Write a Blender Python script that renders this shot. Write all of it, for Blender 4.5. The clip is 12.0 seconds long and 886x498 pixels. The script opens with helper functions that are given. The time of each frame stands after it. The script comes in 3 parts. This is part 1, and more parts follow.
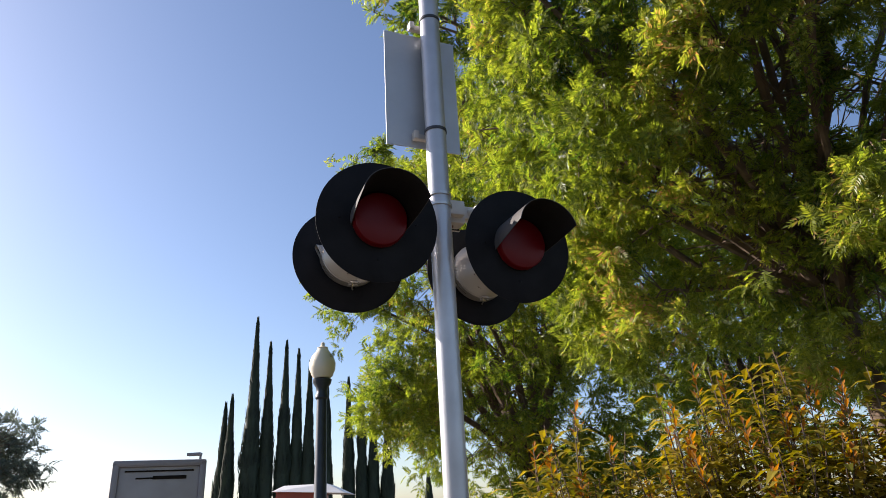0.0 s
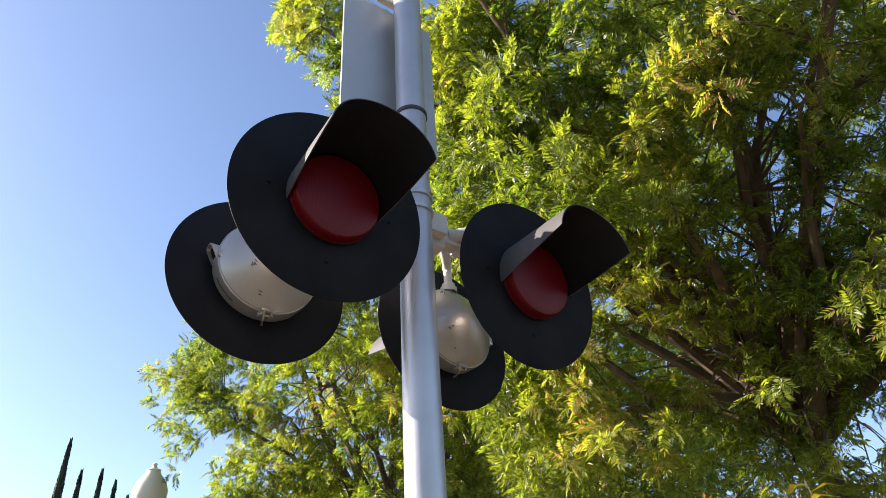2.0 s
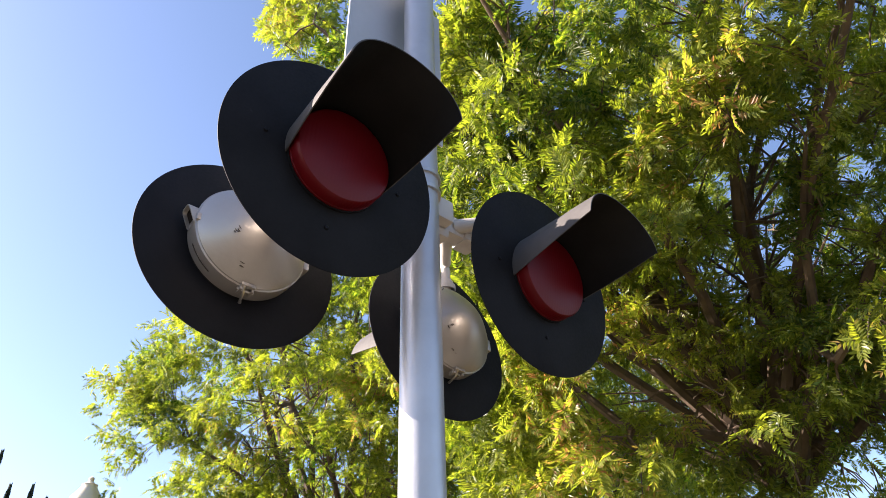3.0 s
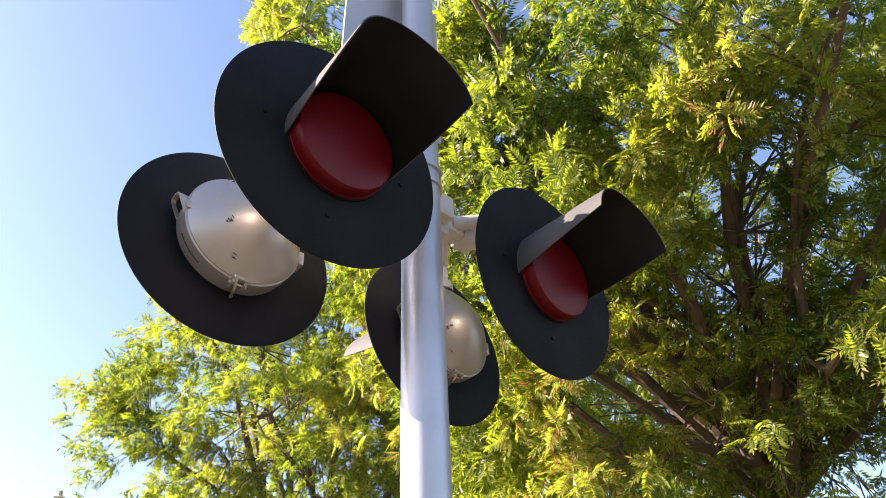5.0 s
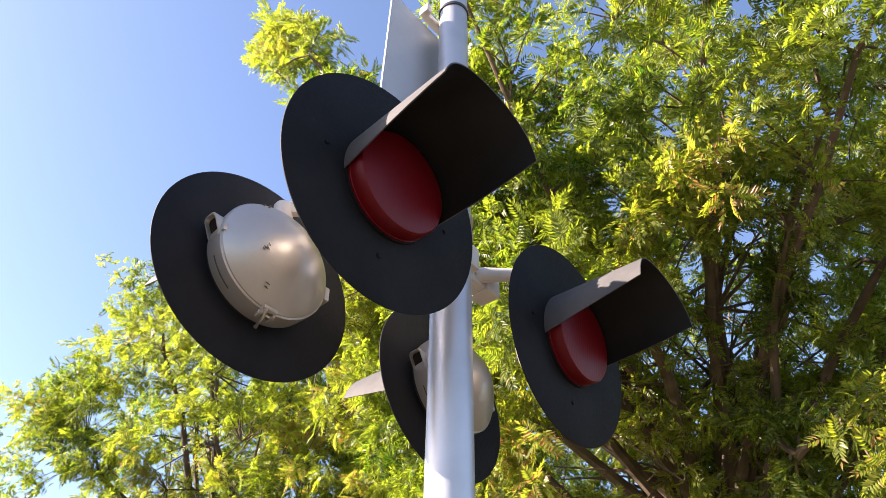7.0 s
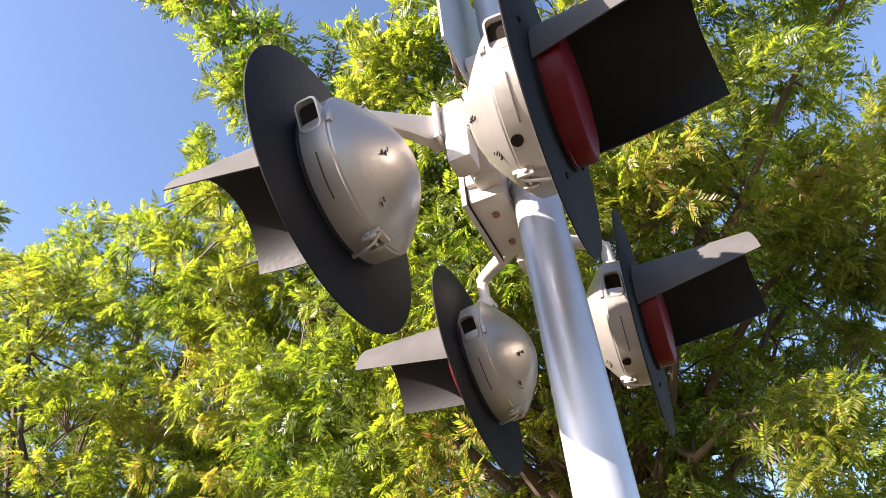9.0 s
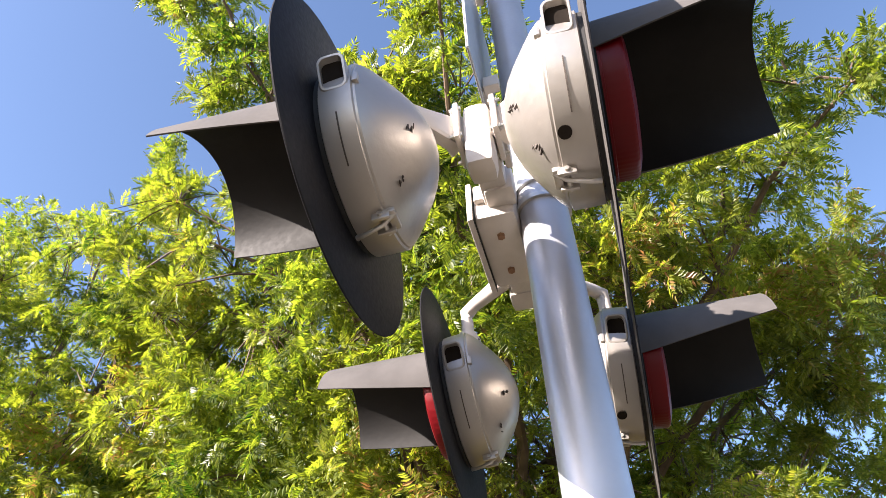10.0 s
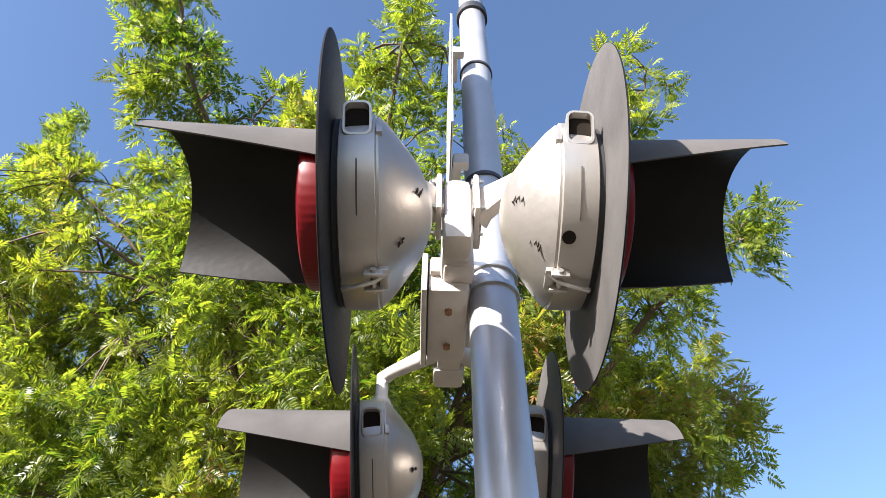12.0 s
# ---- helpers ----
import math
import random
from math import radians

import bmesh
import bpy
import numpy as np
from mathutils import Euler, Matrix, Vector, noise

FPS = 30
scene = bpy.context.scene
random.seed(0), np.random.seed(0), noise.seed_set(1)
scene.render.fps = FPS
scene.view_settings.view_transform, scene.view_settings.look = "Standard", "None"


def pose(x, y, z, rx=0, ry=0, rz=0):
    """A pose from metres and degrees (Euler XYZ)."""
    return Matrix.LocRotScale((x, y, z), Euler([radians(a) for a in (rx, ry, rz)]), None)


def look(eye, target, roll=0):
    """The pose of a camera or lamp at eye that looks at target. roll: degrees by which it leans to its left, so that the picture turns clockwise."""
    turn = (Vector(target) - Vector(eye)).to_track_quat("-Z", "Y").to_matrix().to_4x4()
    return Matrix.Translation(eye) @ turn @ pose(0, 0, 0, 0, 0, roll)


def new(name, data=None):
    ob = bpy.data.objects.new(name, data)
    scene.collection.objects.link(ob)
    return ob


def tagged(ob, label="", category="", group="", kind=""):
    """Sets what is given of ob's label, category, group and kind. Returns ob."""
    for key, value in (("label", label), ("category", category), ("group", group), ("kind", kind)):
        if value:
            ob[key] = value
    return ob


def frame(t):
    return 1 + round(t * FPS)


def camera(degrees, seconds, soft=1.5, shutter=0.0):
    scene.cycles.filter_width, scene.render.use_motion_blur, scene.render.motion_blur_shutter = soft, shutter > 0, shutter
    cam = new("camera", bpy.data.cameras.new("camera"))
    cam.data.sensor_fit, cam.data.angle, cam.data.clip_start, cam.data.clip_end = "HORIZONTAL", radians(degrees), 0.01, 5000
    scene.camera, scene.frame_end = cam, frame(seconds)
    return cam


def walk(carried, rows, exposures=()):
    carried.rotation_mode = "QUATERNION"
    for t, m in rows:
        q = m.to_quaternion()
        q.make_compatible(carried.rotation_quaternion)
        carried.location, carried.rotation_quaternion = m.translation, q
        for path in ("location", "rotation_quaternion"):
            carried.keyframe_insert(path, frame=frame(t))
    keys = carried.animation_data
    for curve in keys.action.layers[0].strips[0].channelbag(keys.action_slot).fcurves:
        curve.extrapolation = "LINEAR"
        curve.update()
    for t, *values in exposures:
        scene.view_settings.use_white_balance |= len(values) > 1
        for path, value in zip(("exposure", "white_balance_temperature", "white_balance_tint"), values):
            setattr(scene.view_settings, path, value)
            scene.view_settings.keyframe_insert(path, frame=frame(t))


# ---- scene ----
cam = camera(68.6, 12.0, soft=0.6)
PATH = [
    (0, (0.353, -0.785, 1.404), (0.377, 1.067, 2.159), -3.3),
    (0.5, (0.197, -0.361, 1.458), (0.282, 1.443, 2.316), -4.2),
    (1, (0.08, 0.009, 1.507), (0.328, 1.769, 2.423), -3.3),
    (1.5, (0.073, 0.317, 1.543), (0.375, 2.01, 2.563), -2.9),
    (2, (0.0, 0.553, 1.563), (0.437, 2.163, 2.666), -4.1),
    (2.5, (-0.068, 0.729, 1.58), (0.404, 2.317, 2.701), -2.3),
    (3, (-0.054, 0.851, 1.582), (0.475, 2.377, 2.761), -2.3),
    (5, (-0.085, 0.963, 1.592), (0.498, 2.445, 2.802), -3.0),
    (5.5, (-0.107, 0.975, 1.588), (0.487, 2.427, 2.828), -2.8),
    (6, (-0.144, 0.989, 1.596), (0.475, 2.42, 2.847), -1.8),
    (6.5, (-0.202, 0.994, 1.61), (0.435, 2.366, 2.919), -1.1),
    (6.7, (-0.23, 1.01, 1.613), (0.417, 2.374, 2.925), -0.5),
    (8.3, (-0.489, 1.494, 1.737), (0.433, 2.742, 2.999), -2.3),
    (8.5, (-0.549, 1.587, 1.73), (0.44, 2.745, 3.027), -5.6),
    (9, (-0.633, 1.709, 1.748), (0.48, 2.748, 3.045), -6.9),
    (9.5, (-0.595, 1.83, 1.746), (0.553, 2.745, 3.104), -6.7),
    (10, (-0.572, 1.913, 1.768), (0.55, 2.747, 3.198), -2.9),
    (10.5, (-0.61, 1.993, 1.785), (0.579, 2.623, 3.264), -1.7),
    (11, (-0.648, 2.034, 1.798), (0.53, 2.544, 3.331), -1.3),
    (11.5, (-0.658, 2.05, 1.797), (0.541, 2.495, 3.335), -1.3),
    (12, (-0.667, 2.061, 1.793), (0.528, 2.5, 3.336), -1.3),
]

EXPOSURES = [(0.0, 1.13, 6300, 18), (0.5, 1.16, 6250, 14), (1.0, 1.33, 6250, 14), (2.5, 1.88, 6450, 19), (5.5, 2.28, 6650, 23), (8.5, 2.16, 6500, 20), (10.5, 2.06, 6250, 18), (12.0, 1.88, 6000, 14)]
walk(cam, [(t, look(eye, target, roll)) for t, eye, target, roll in PATH], EXPOSURES)

# ---------------------------------------------------------------- light
SUN_TO = Vector((-0.933, 0.360, 0.0)).normalized()
SUN_ELEV = radians(26)
sun_dir = Vector((SUN_TO.x * math.cos(SUN_ELEV), SUN_TO.y * math.cos(SUN_ELEV), math.sin(SUN_ELEV)))
world = bpy.data.worlds.new("sky")
scene.world = world
world.use_nodes = True
wt = world.node_tree
sky = wt.nodes.new("ShaderNodeTexSky")
sky.sky_type = "NISHITA"
sky.sun_disc = False
sky.sun_elevation = SUN_ELEV
sky.sun_rotation = math.atan2(sun_dir.x, sun_dir.y)
sky.air_density = 1.0
sky.dust_density = 0.9
sky.ozone_density = 2.2
wt.links.new(sky.outputs[0], wt.nodes["Background"].inputs[0])
wt.nodes["Background"].inputs[1].default_value = 0.078
sun = new("sun", bpy.data.lights.new("sun", "SUN"))
sun.data.energy = 5.0
sun.data.angle = radians(0.53)
sun.data.color = (1.0, 0.91, 0.78)
sun.matrix_world = look(sun_dir * 50, (0, 0, 0))


# ---------------------------------------------------------------- materials
def material(name, color, rough=0.5, metal=0.0, vary=0.15, scale=6.0, bump=0.1, bump_scale=60.0, stain=None,
             stain_scale=3.0, stain_at=0.62, coat=0.0, spec=0.5):
    m = bpy.data.materials.new(name)
    m.use_nodes = True
    nt = m.node_tree
    b = nt.nodes["Principled BSDF"]
    b.inputs["Roughness"].default_value = rough
    b.inputs["Metallic"].default_value = metal
    b.inputs["Coat Weight"].default_value = coat
    b.inputs["Specular IOR Level"].default_value = spec
    co = nt.nodes.new("ShaderNodeTexCoord")
    n1 = nt.nodes.new("ShaderNodeTexNoise")
    n1.inputs["Scale"].default_value = scale
    n1.inputs["Detail"].default_value = 6
    nt.links.new(co.outputs["Object"], n1.inputs["Vector"])
    ramp = nt.nodes.new("ShaderNodeValToRGB")
    lo = [max(0.0, c * (1 - vary)) for c in color]
    hi = [min(1.0, c * (1 + vary)) for c in color]
    ramp.color_ramp.elements[0].position = 0.3
    ramp.color_ramp.elements[1].position = 0.7
    ramp.color_ramp.elements[0].color = (*lo, 1)
    ramp.color_ramp.elements[1].color = (*hi, 1)
    nt.links.new(n1.outputs["Fac"], ramp.inputs["Fac"])
    out = ramp.outputs["Color"]
    if stain:
        n3 = nt.nodes.new("ShaderNodeTexNoise")
        n3.inputs["Scale"].default_value = stain_scale
        n3.inputs["Detail"].default_value = 8
        n3.inputs["Roughness"].default_value = 0.65
        nt.links.new(co.outputs["Object"], n3.inputs["Vector"])
        r3 = nt.nodes.new("ShaderNodeValToRGB")
        r3.color_ramp.elements[0].position = stain_at
        r3.color_ramp.elements[1].position = stain_at + 0.08
        nt.links.new(n3.outputs["Fac"], r3.inputs["Fac"])
        mix = nt.nodes.new("ShaderNodeMix")
        mix.data_type = "RGBA"
        nt.links.new(r3.outputs["Color"], mix.inputs["Factor"])
        nt.links.new(out, mix.inputs["A"])
        mix.inputs["B"].default_value = (*stain, 1)
        out = mix.outputs["Result"]
    nt.links.new(out, b.inputs["Base Color"])
    n2 = nt.nodes.new("ShaderNodeTexNoise")
    n2.inputs["Scale"].default_value = bump_scale
    n2.inputs["Detail"].default_value = 4
    nt.links.new(co.outputs["Object"], n2.inputs["Vector"])
    bp = nt.nodes.new("ShaderNodeBump")
    bp.inputs["Strength"].default_value = bump
    bp.inputs["Distance"].default_value = 0.004
    nt.links.new(n2.outputs["Fac"], bp.inputs["Height"])
    nt.links.new(bp.outputs["Normal"], b.inputs["Normal"])
    mr = nt.nodes.new("ShaderNodeMapRange")
    mr.inputs["To Min"].default_value = max(0.03, rough - 0.1)
    mr.inputs["To Max"].default_value = min(1.0, rough + 0.12)
    nt.links.new(n2.outputs["Fac"], mr.inputs["Value"])
    nt.links.new(mr.outputs["Result"], b.inputs["Roughness"])
    return m


def leaf_material(name, dark, light, tip=None, translucent=0.45, rough=0.45):
    m = bpy.data.materials.new(name)
    m.use_nodes = True
    nt = m.node_tree
    b = nt.nodes["Principled BSDF"]
    b.inputs["Roughness"].default_value = rough
    geo = nt.nodes.new("ShaderNodeNewGeometry")
    co = nt.nodes.new("ShaderNodeTexCoord")
    noi = nt.nodes.new("ShaderNodeTexNoise")
    noi.inputs["Scale"].default_value = 0.9
    noi.inputs["Detail"].default_value = 3
    nt.links.new(co.outputs["Object"], noi.inputs["Vector"])
    add = nt.nodes.new("ShaderNodeMath")
    add.operation = "MULTIPLY_ADD"
    nt.links.new(geo.outputs["Random Per Island"], add.inputs[0])
    add.inputs[1].default_value = 0.5
    sub = nt.nodes.new("ShaderNodeMapRange")
    sub.inputs["From Min"].default_value = 0.3
    sub.inputs["From Max"].default_value = 0.7
    sub.inputs["To Max"].default_value = 0.5
    nt.links.new(noi.outputs["Fac"], sub.inputs["Value"])
    nt.links.new(sub.outputs["Result"], add.inputs[2])
    ramp = nt.nodes.new("ShaderNodeValToRGB")
    els = ramp.color_ramp.elements
    els[0].position, els[0].color = 0.1, (*dark, 1)
    els[1].position, els[1].color = 0.8, (*light, 1)
    if tip:
        e = els.new(0.93)
        e.color = (*tip, 1)
    nt.links.new(add.outputs[0], ramp.inputs["Fac"])
    nt.links.new(ramp.outputs["Color"], b.inputs["Base Color"])
    tr = nt.nodes.new("ShaderNodeBsdfTranslucent")
    br = nt.nodes.new("ShaderNodeHueSaturation")
    br.inputs["Value"].default_value = 2.4
    br.inputs["Saturation"].default_value = 1.16
    b.inputs["Specular IOR Level"].default_value = 0.45
    nt.links.new(ramp.outputs["Color"], br.inputs["Color"])
    nt.links.new(br.outputs["Color"], tr.inputs["Color"])
    mix = nt.nodes.new("ShaderNodeMixShader")
    mix.inputs[0].default_value = translucent
    nt.links.new(b.outputs[0], mix.inputs[1])
    nt.links.new(tr.outputs[0], mix.inputs[2])
    nt.links.new(mix.outputs[0], nt.nodes["Material Output"].inputs["Surface"])
    return m


M_GALV = material("silver_painted_steel", (0.46, 0.465, 0.49), 0.38, 0.45, 0.09, 7, 0.10, 90, (0.42, 0.42, 0.43), 4, 0.70)
M_HOUSING = material("silver_grey_paint", (0.42, 0.39, 0.355), 0.36, 0.62, 0.06, 7, 0.12, 70, (0.28, 0.25, 0.22), 9, 0.70)
M_ARM = material("weathered_grey_paint", (0.55, 0.50, 0.45), 0.55, 0.05, 0.10, 12, 0.2, 60, (0.30, 0.24, 0.19), 11, 0.66)
M_BLACK = material("black_paint", (0.0105, 0.0102, 0.0115), 0.66, 0.0, 0.25, 8, 0.12, 120, (0.022, 0.021, 0.022), 14, 0.68, spec=0.13)
# Lighter copy of the black: sunlight on hoods and disc backs is in this colour.
M_HOOD = material("faded_sunlit_black_paint", (0.084, 0.079, 0.076), 0.6, 0.0, 0.2, 8, 0.10, 80, (0.10, 0.094, 0.088), 10, 0.72, spec=0.12)
# Darker copy for disc backs in shade; the bolts share it.
M_BACK = material("worn_shaded_black_paint", (0.0095, 0.0095, 0.0115), 0.58, 0.0, 0.25, 8, 0.12, 100, (0.02, 0.019, 0.018), 12, 0.7, spec=0.13)
# Inside of the hood sheet, darkened to hold the shade under the hood.
M_HOOD_IN = material("shaded_hood_inside", (0.012, 0.0115, 0.011), 0.55, 0.0, 0.2, 8, 0.10, 80, (0.02, 0.019, 0.019), 10, 0.72, spec=0.15)
M_GASKET = material("black_rubber", (0.015, 0.015, 0.015), 0.7, 0.0, 0.2, 20, 0.1, 90)
M_STEEL = material("bolt_steel", (0.55, 0.53, 0.50), 0.35, 0.8, 0.15, 30, 0.1, 120)
M_BAND = material("dark_strap_steel", (0.06, 0.06, 0.065), 0.5, 0.6, 0.2, 30, 0.1, 120)
M_SIGNBACK = material("bare_aluminium", (0.42, 0.43, 0.45), 0.5, 0.4, 0.10, 3, 0.08, 40, (0.30, 0.29, 0.28), 3.5, 0.66)
M_SIGNFACE = material("white_sign_sheet", (0.75, 0.75, 0.73), 0.4, 0.0, 0.04, 4, 0.03, 60)
M_SCRATCH = material("bare_scratch", (0.07, 0.055, 0.045), 0.7, 0.1, 0.3, 30, 0.2, 90)
M_RUST = material("rusted_bracket", (0.24, 0.13, 0.07), 0.75, 0.2, 0.3, 25, 0.3, 80)
M_BARK = material("brown_bark", (0.11, 0.075, 0.05), 0.85, 0.0, 0.35, 9, 0.6, 35, (0.17, 0.13, 0.10), 5, 0.6)
M_LEAF = leaf_material("pinnate_leaf", (0.027, 0.062, 0.011), (0.214, 0.236, 0.043), (0.27, 0.150, 0.07), 0.56, 0.38)
M_SHRUB = leaf_material("shrub_leaf", (0.085, 0.085, 0.013), (0.36, 0.27, 0.045), (0.42, 0.17, 0.03), 0.3, 0.28)
M_SHOOT = leaf_material("young_orange_leaf", (0.22, 0.08, 0.015), (0.38, 0.17, 0.03), None, 0.35, 0.35)
M_CYP = leaf_material("cypress_scale_leaf", (0.010, 0.018, 0.010), (0.028, 0.042, 0.02), None, 0.1, 0.7)
M_FAR = leaf_material("far_tree_leaf", (0.05, 0.065, 0.045), (0.13, 0.15, 0.11), None, 0.2, 0.6)
M_POLE = material("dark_blue_green_paint", (0.02, 0.03, 0.045), 0.45, 0.1, 0.2, 8, 0.1, 60)
M_KIOSK = material("warm_grey_metal", (0.26, 0.24, 0.24), 0.5, 0.2, 0.08, 5, 0.05, 60)
M_KIOSK_PANEL = material("grey_panel", (0.34, 0.32, 0.31), 0.55, 0.1, 0.08, 4, 0.05, 60)
M_DARK = material("dark_slot", (0.016, 0.012, 0.009), 0.8, spec=0.1)
M_ROOF = material("white_roof_metal", (0.75, 0.74, 0.72), 0.45, 0.0, 0.05, 3, 0.05, 30)
M_RED = material("red_orange_paint", (0.42, 0.07, 0.03), 0.45, 0.0, 0.1, 5, 0.05, 40)
# Ground is never in view; its tone is set for the warm bounce upward.
M_GROUND = material("bounce_toned_ground", (0.105, 0.088, 0.068), 0.95, 0.0, 0.4, 2.0, 0.5, 20, (0.05, 0.055, 0.03), 0.7, 0.5)


def lens_material():
    m = bpy.data.materials.new("red_lens_glass")
    m.use_nodes = True
    b = m.node_tree.nodes["Principled BSDF"]
    b.inputs["Base Color"].default_value = (0.15, 0.002, 0.005, 1)
    b.inputs["Roughness"].default_value = 0.40
    b.inputs["Transmission Weight"].default_value = 0.25
    b.inputs["Specular IOR Level"].default_value = 0.12
    w = m.node_tree.nodes.new("ShaderNodeTexWave")
    w.inputs["Scale"].default_value = 30
    co = m.node_tree.nodes.new("ShaderNodeTexCoord")
    m.node_tree.links.new(co.outputs["Object"], w.inputs["Vector"])
    w.bands_direction = "Y"
    bp = m.node_tree.nodes.new("ShaderNodeBump")
    bp.inputs["Strength"].default_value = 0.12
    bp.inputs["Distance"].default_value = 0.002
    m.node_tree.links.new(w.outputs["Fac"], bp.inputs["Height"])
    m.node_tree.links.new(bp.outputs["Normal"], b.inputs["Normal"])
    return m


def globe_material():
    m = bpy.data.materials.new("frosted_globe")
    m.use_nodes = True
    nt = m.node_tree
    b = nt.nodes["Principled BSDF"]
    b.inputs["Base Color"].default_value = (0.72, 0.66, 0.55, 1)
    b.inputs["Roughness"].default_value = 0.35
    b.inputs["Subsurface Weight"].default_value = 0.3
    b.inputs["Subsurface Radius"].default_value = (0.1, 0.08, 0.06)
    return m


M_LENS = lens_material()
M_GLOBE = globe_material()


# ---------------------------------------------------------------- mesh tools
def part(name, bm, mat, parent=None, label="", smooth=True):
    me = bpy.data.meshes.new(name)
    bmesh.ops.recalc_face_normals(bm, faces=bm.faces[:])
    bm.to_mesh(me)
    bm.free()
    me.materials.append(mat)
    if smooth:
        me.shade_smooth()
        me.set_sharp_from_angle(angle=radians(38))
    ob = new(name, me)
    if parent:
        ob.parent = parent
    if label:
        ob["label"] = label
    return ob


def mesh_part(name, verts, faces, mat, parent=None, label=""):
    me = bpy.data.meshes.new(name)
    me.from_pydata(verts, [], faces)
    me.materials.append(mat)
    ob = new(name, me)
    if parent:
        ob.parent = parent
    if label:
        ob["label"] = label
    return ob


def thing(name, m, label, category, group="", kind=""):
    ob = new(name)
    ob.empty_display_size = 0.1
    ob.matrix_world = m
    return tagged(ob, label, category, group, kind)


def box(bm, c, size, bevel=0.0, turn=None):
    m = Matrix.Translation(c) @ (turn or Matrix()) @ Matrix.Diagonal((*size, 1))
    r = bmesh.ops.create_cube(bm, size=1.0, matrix=m)
    if bevel:
        edges = list({e for v in r["verts"] for e in v.link_edges})
        bmesh.ops.bevel(bm, geom=edges, offset=bevel, segments=2, affect="EDGES", profile=0.6)


def lathe(bm, profile, n=40, axis="X", c=(0, 0, 0)):
    """Revolve (along, radius) pairs; a radius of 0 closes the end."""
    rings = []
    c = Vector(c)
    for u, r in profile:
        if r <= 1e-6:
            v = (u, 0, 0) if axis == "X" else (0, 0, u)
            rings.append([bm.verts.new(c + Vector(v))])
            continue
        ring = []
        for i in range(n):
            a = 2 * math.pi * i / n
            v = (u, r * math.cos(a), r * math.sin(a)) if axis == "X" else (r * math.cos(a), r * math.sin(a), u)
            ring.append(bm.verts.new(c + Vector(v)))
        rings.append(ring)
    for a, b in zip(rings, rings[1:]):
        for i in range(n):
            j = (i + 1) % n
            if len(a) == 1 and len(b) == 1:
                continue
            if len(a) == 1:
                bm.faces.new((a[0], b[i], b[j]))
            elif len(b) == 1:
                bm.faces.new((a[i], a[j], b[0]))
            else:
                bm.faces.new((a[i], a[j], b[j], b[i]))


def tube(bm, pts, radii, n=12, cap=True):
    """A round bar along a line of points, with a radius at each."""
    pts = [Vector(p) for p in pts]
    rings = []
    for i, p in enumerate(pts):
        d = (pts[min(i + 1, len(pts) - 1)] - pts[max(i - 1, 0)]).normalized()
        ref = Vector((0, 0, 1)) if abs(d.z) < 0.9 else Vector((1, 0, 0))
        a = d.cross(ref).normalized()
        b = a.cross(d)
        rings.append([bm.verts.new(p + radii[i] * (math.cos(2 * math.pi * k / n) * a + math.sin(2 * math.pi * k / n) * b)) for k in range(n)])
    for r0, r1 in zip(rings, rings[1:]):
        for k in range(n):
            bm.faces.new((r0[k], r0[(k + 1) % n], r1[(k + 1) % n], r1[k]))
    if cap:
        bm.faces.new(rings[0])
        bm.faces.new(rings[-1][::-1])


def torus_band(bm, c, r, width, thick, n=40):
    lathe(bm, [(-width / 2, r), (-width / 2, r + thick), (width / 2, r + thick), (width / 2, r), (-width / 2, r)], n, "Z", c)


# ---------------------------------------------------------------- ground
bm = bmesh.new()
bmesh.ops.create_grid(bm, x_segments=60, y_segments=60, size=1500)
ground = part("ground", bm, M_GROUND)
tagged(ground, "unseen ground reaching the horizon, toned for the light it bounces up", "ground", kind="structure")

# ---------------------------------------------------------------- crossing signal
POST = Vector((0.389, 2.331, 0.0))
PR = 0.0572
ARM_AZ = 23.0
signal = thing("crossing_signal_post", Matrix.Translation(POST + Vector((0, 0.061, 0))) @ pose(0, 0, 0, 1.3, 0, 0),
               "silver painted steel signal post with crossarm and sign, standing beside trees", "signal post")
bm = bmesh.new()
lathe(bm, [(0.0, 0.0), (0.0, PR), (5.36, PR), (5.36, 0.0)], 48, "Z")
part("post", bm, M_GALV, signal)
bm = bmesh.new()
lathe(bm, [(0.0, 0.17), (0.03, 0.17), (0.05, 0.10), (0.20, 0.085), (0.22, 0.06)], 40, "Z")
part("base", bm, M_GALV, signal)
bm = bmesh.new()
lathe(bm, [(4.70, PR), (4.70, PR + 0.012), (4.76, PR + 0.012), (4.76, PR)], 40, "Z")
part("collar", bm, M_BAND, signal, "dark collar round the post")
for z in (4.13, 3.372):
    bm = bmesh.new()
    torus_band(bm, (0, 0, z), PR, 0.016, 0.005)
    part("strap", bm, M_BAND, signal, "dark steel strap")

# crossarm beside the post, in the arm's own frame: x along the arm, y towards the rear lamps
ARM = Matrix.Translation((-0.045, 0.085, 2.935)) @ pose(0, 0, 0, 0, 0, ARM_AZ)


def in_arm(x, y, z):
    return ARM @ Vector((x, y, z))


def arm_part(name, build, mat=None, label=""):
    b = bmesh.new()
    build(b)
    bmesh.ops.transform(b, matrix=ARM, verts=b.verts[:])
    return part(name, b, mat or M_ARM, signal, label)


def build_beam(b):
    box(b, (0.02, 0, 0), (0.55, 0.062, 0.075), 0.012)
    box(b, (0.29, 0, 0.004), (0.075, 0.082, 0.095), 0.015)
    box(b, (-0.20, -0.046, 0), (0.10, 0.016, 0.06), 0.006)


arm_part("crossarm", build_beam)


def build_fitting(b):
    box(b, (-0.245, 0, -0.040), (0.070, 0.062, 0.205), 0.022)


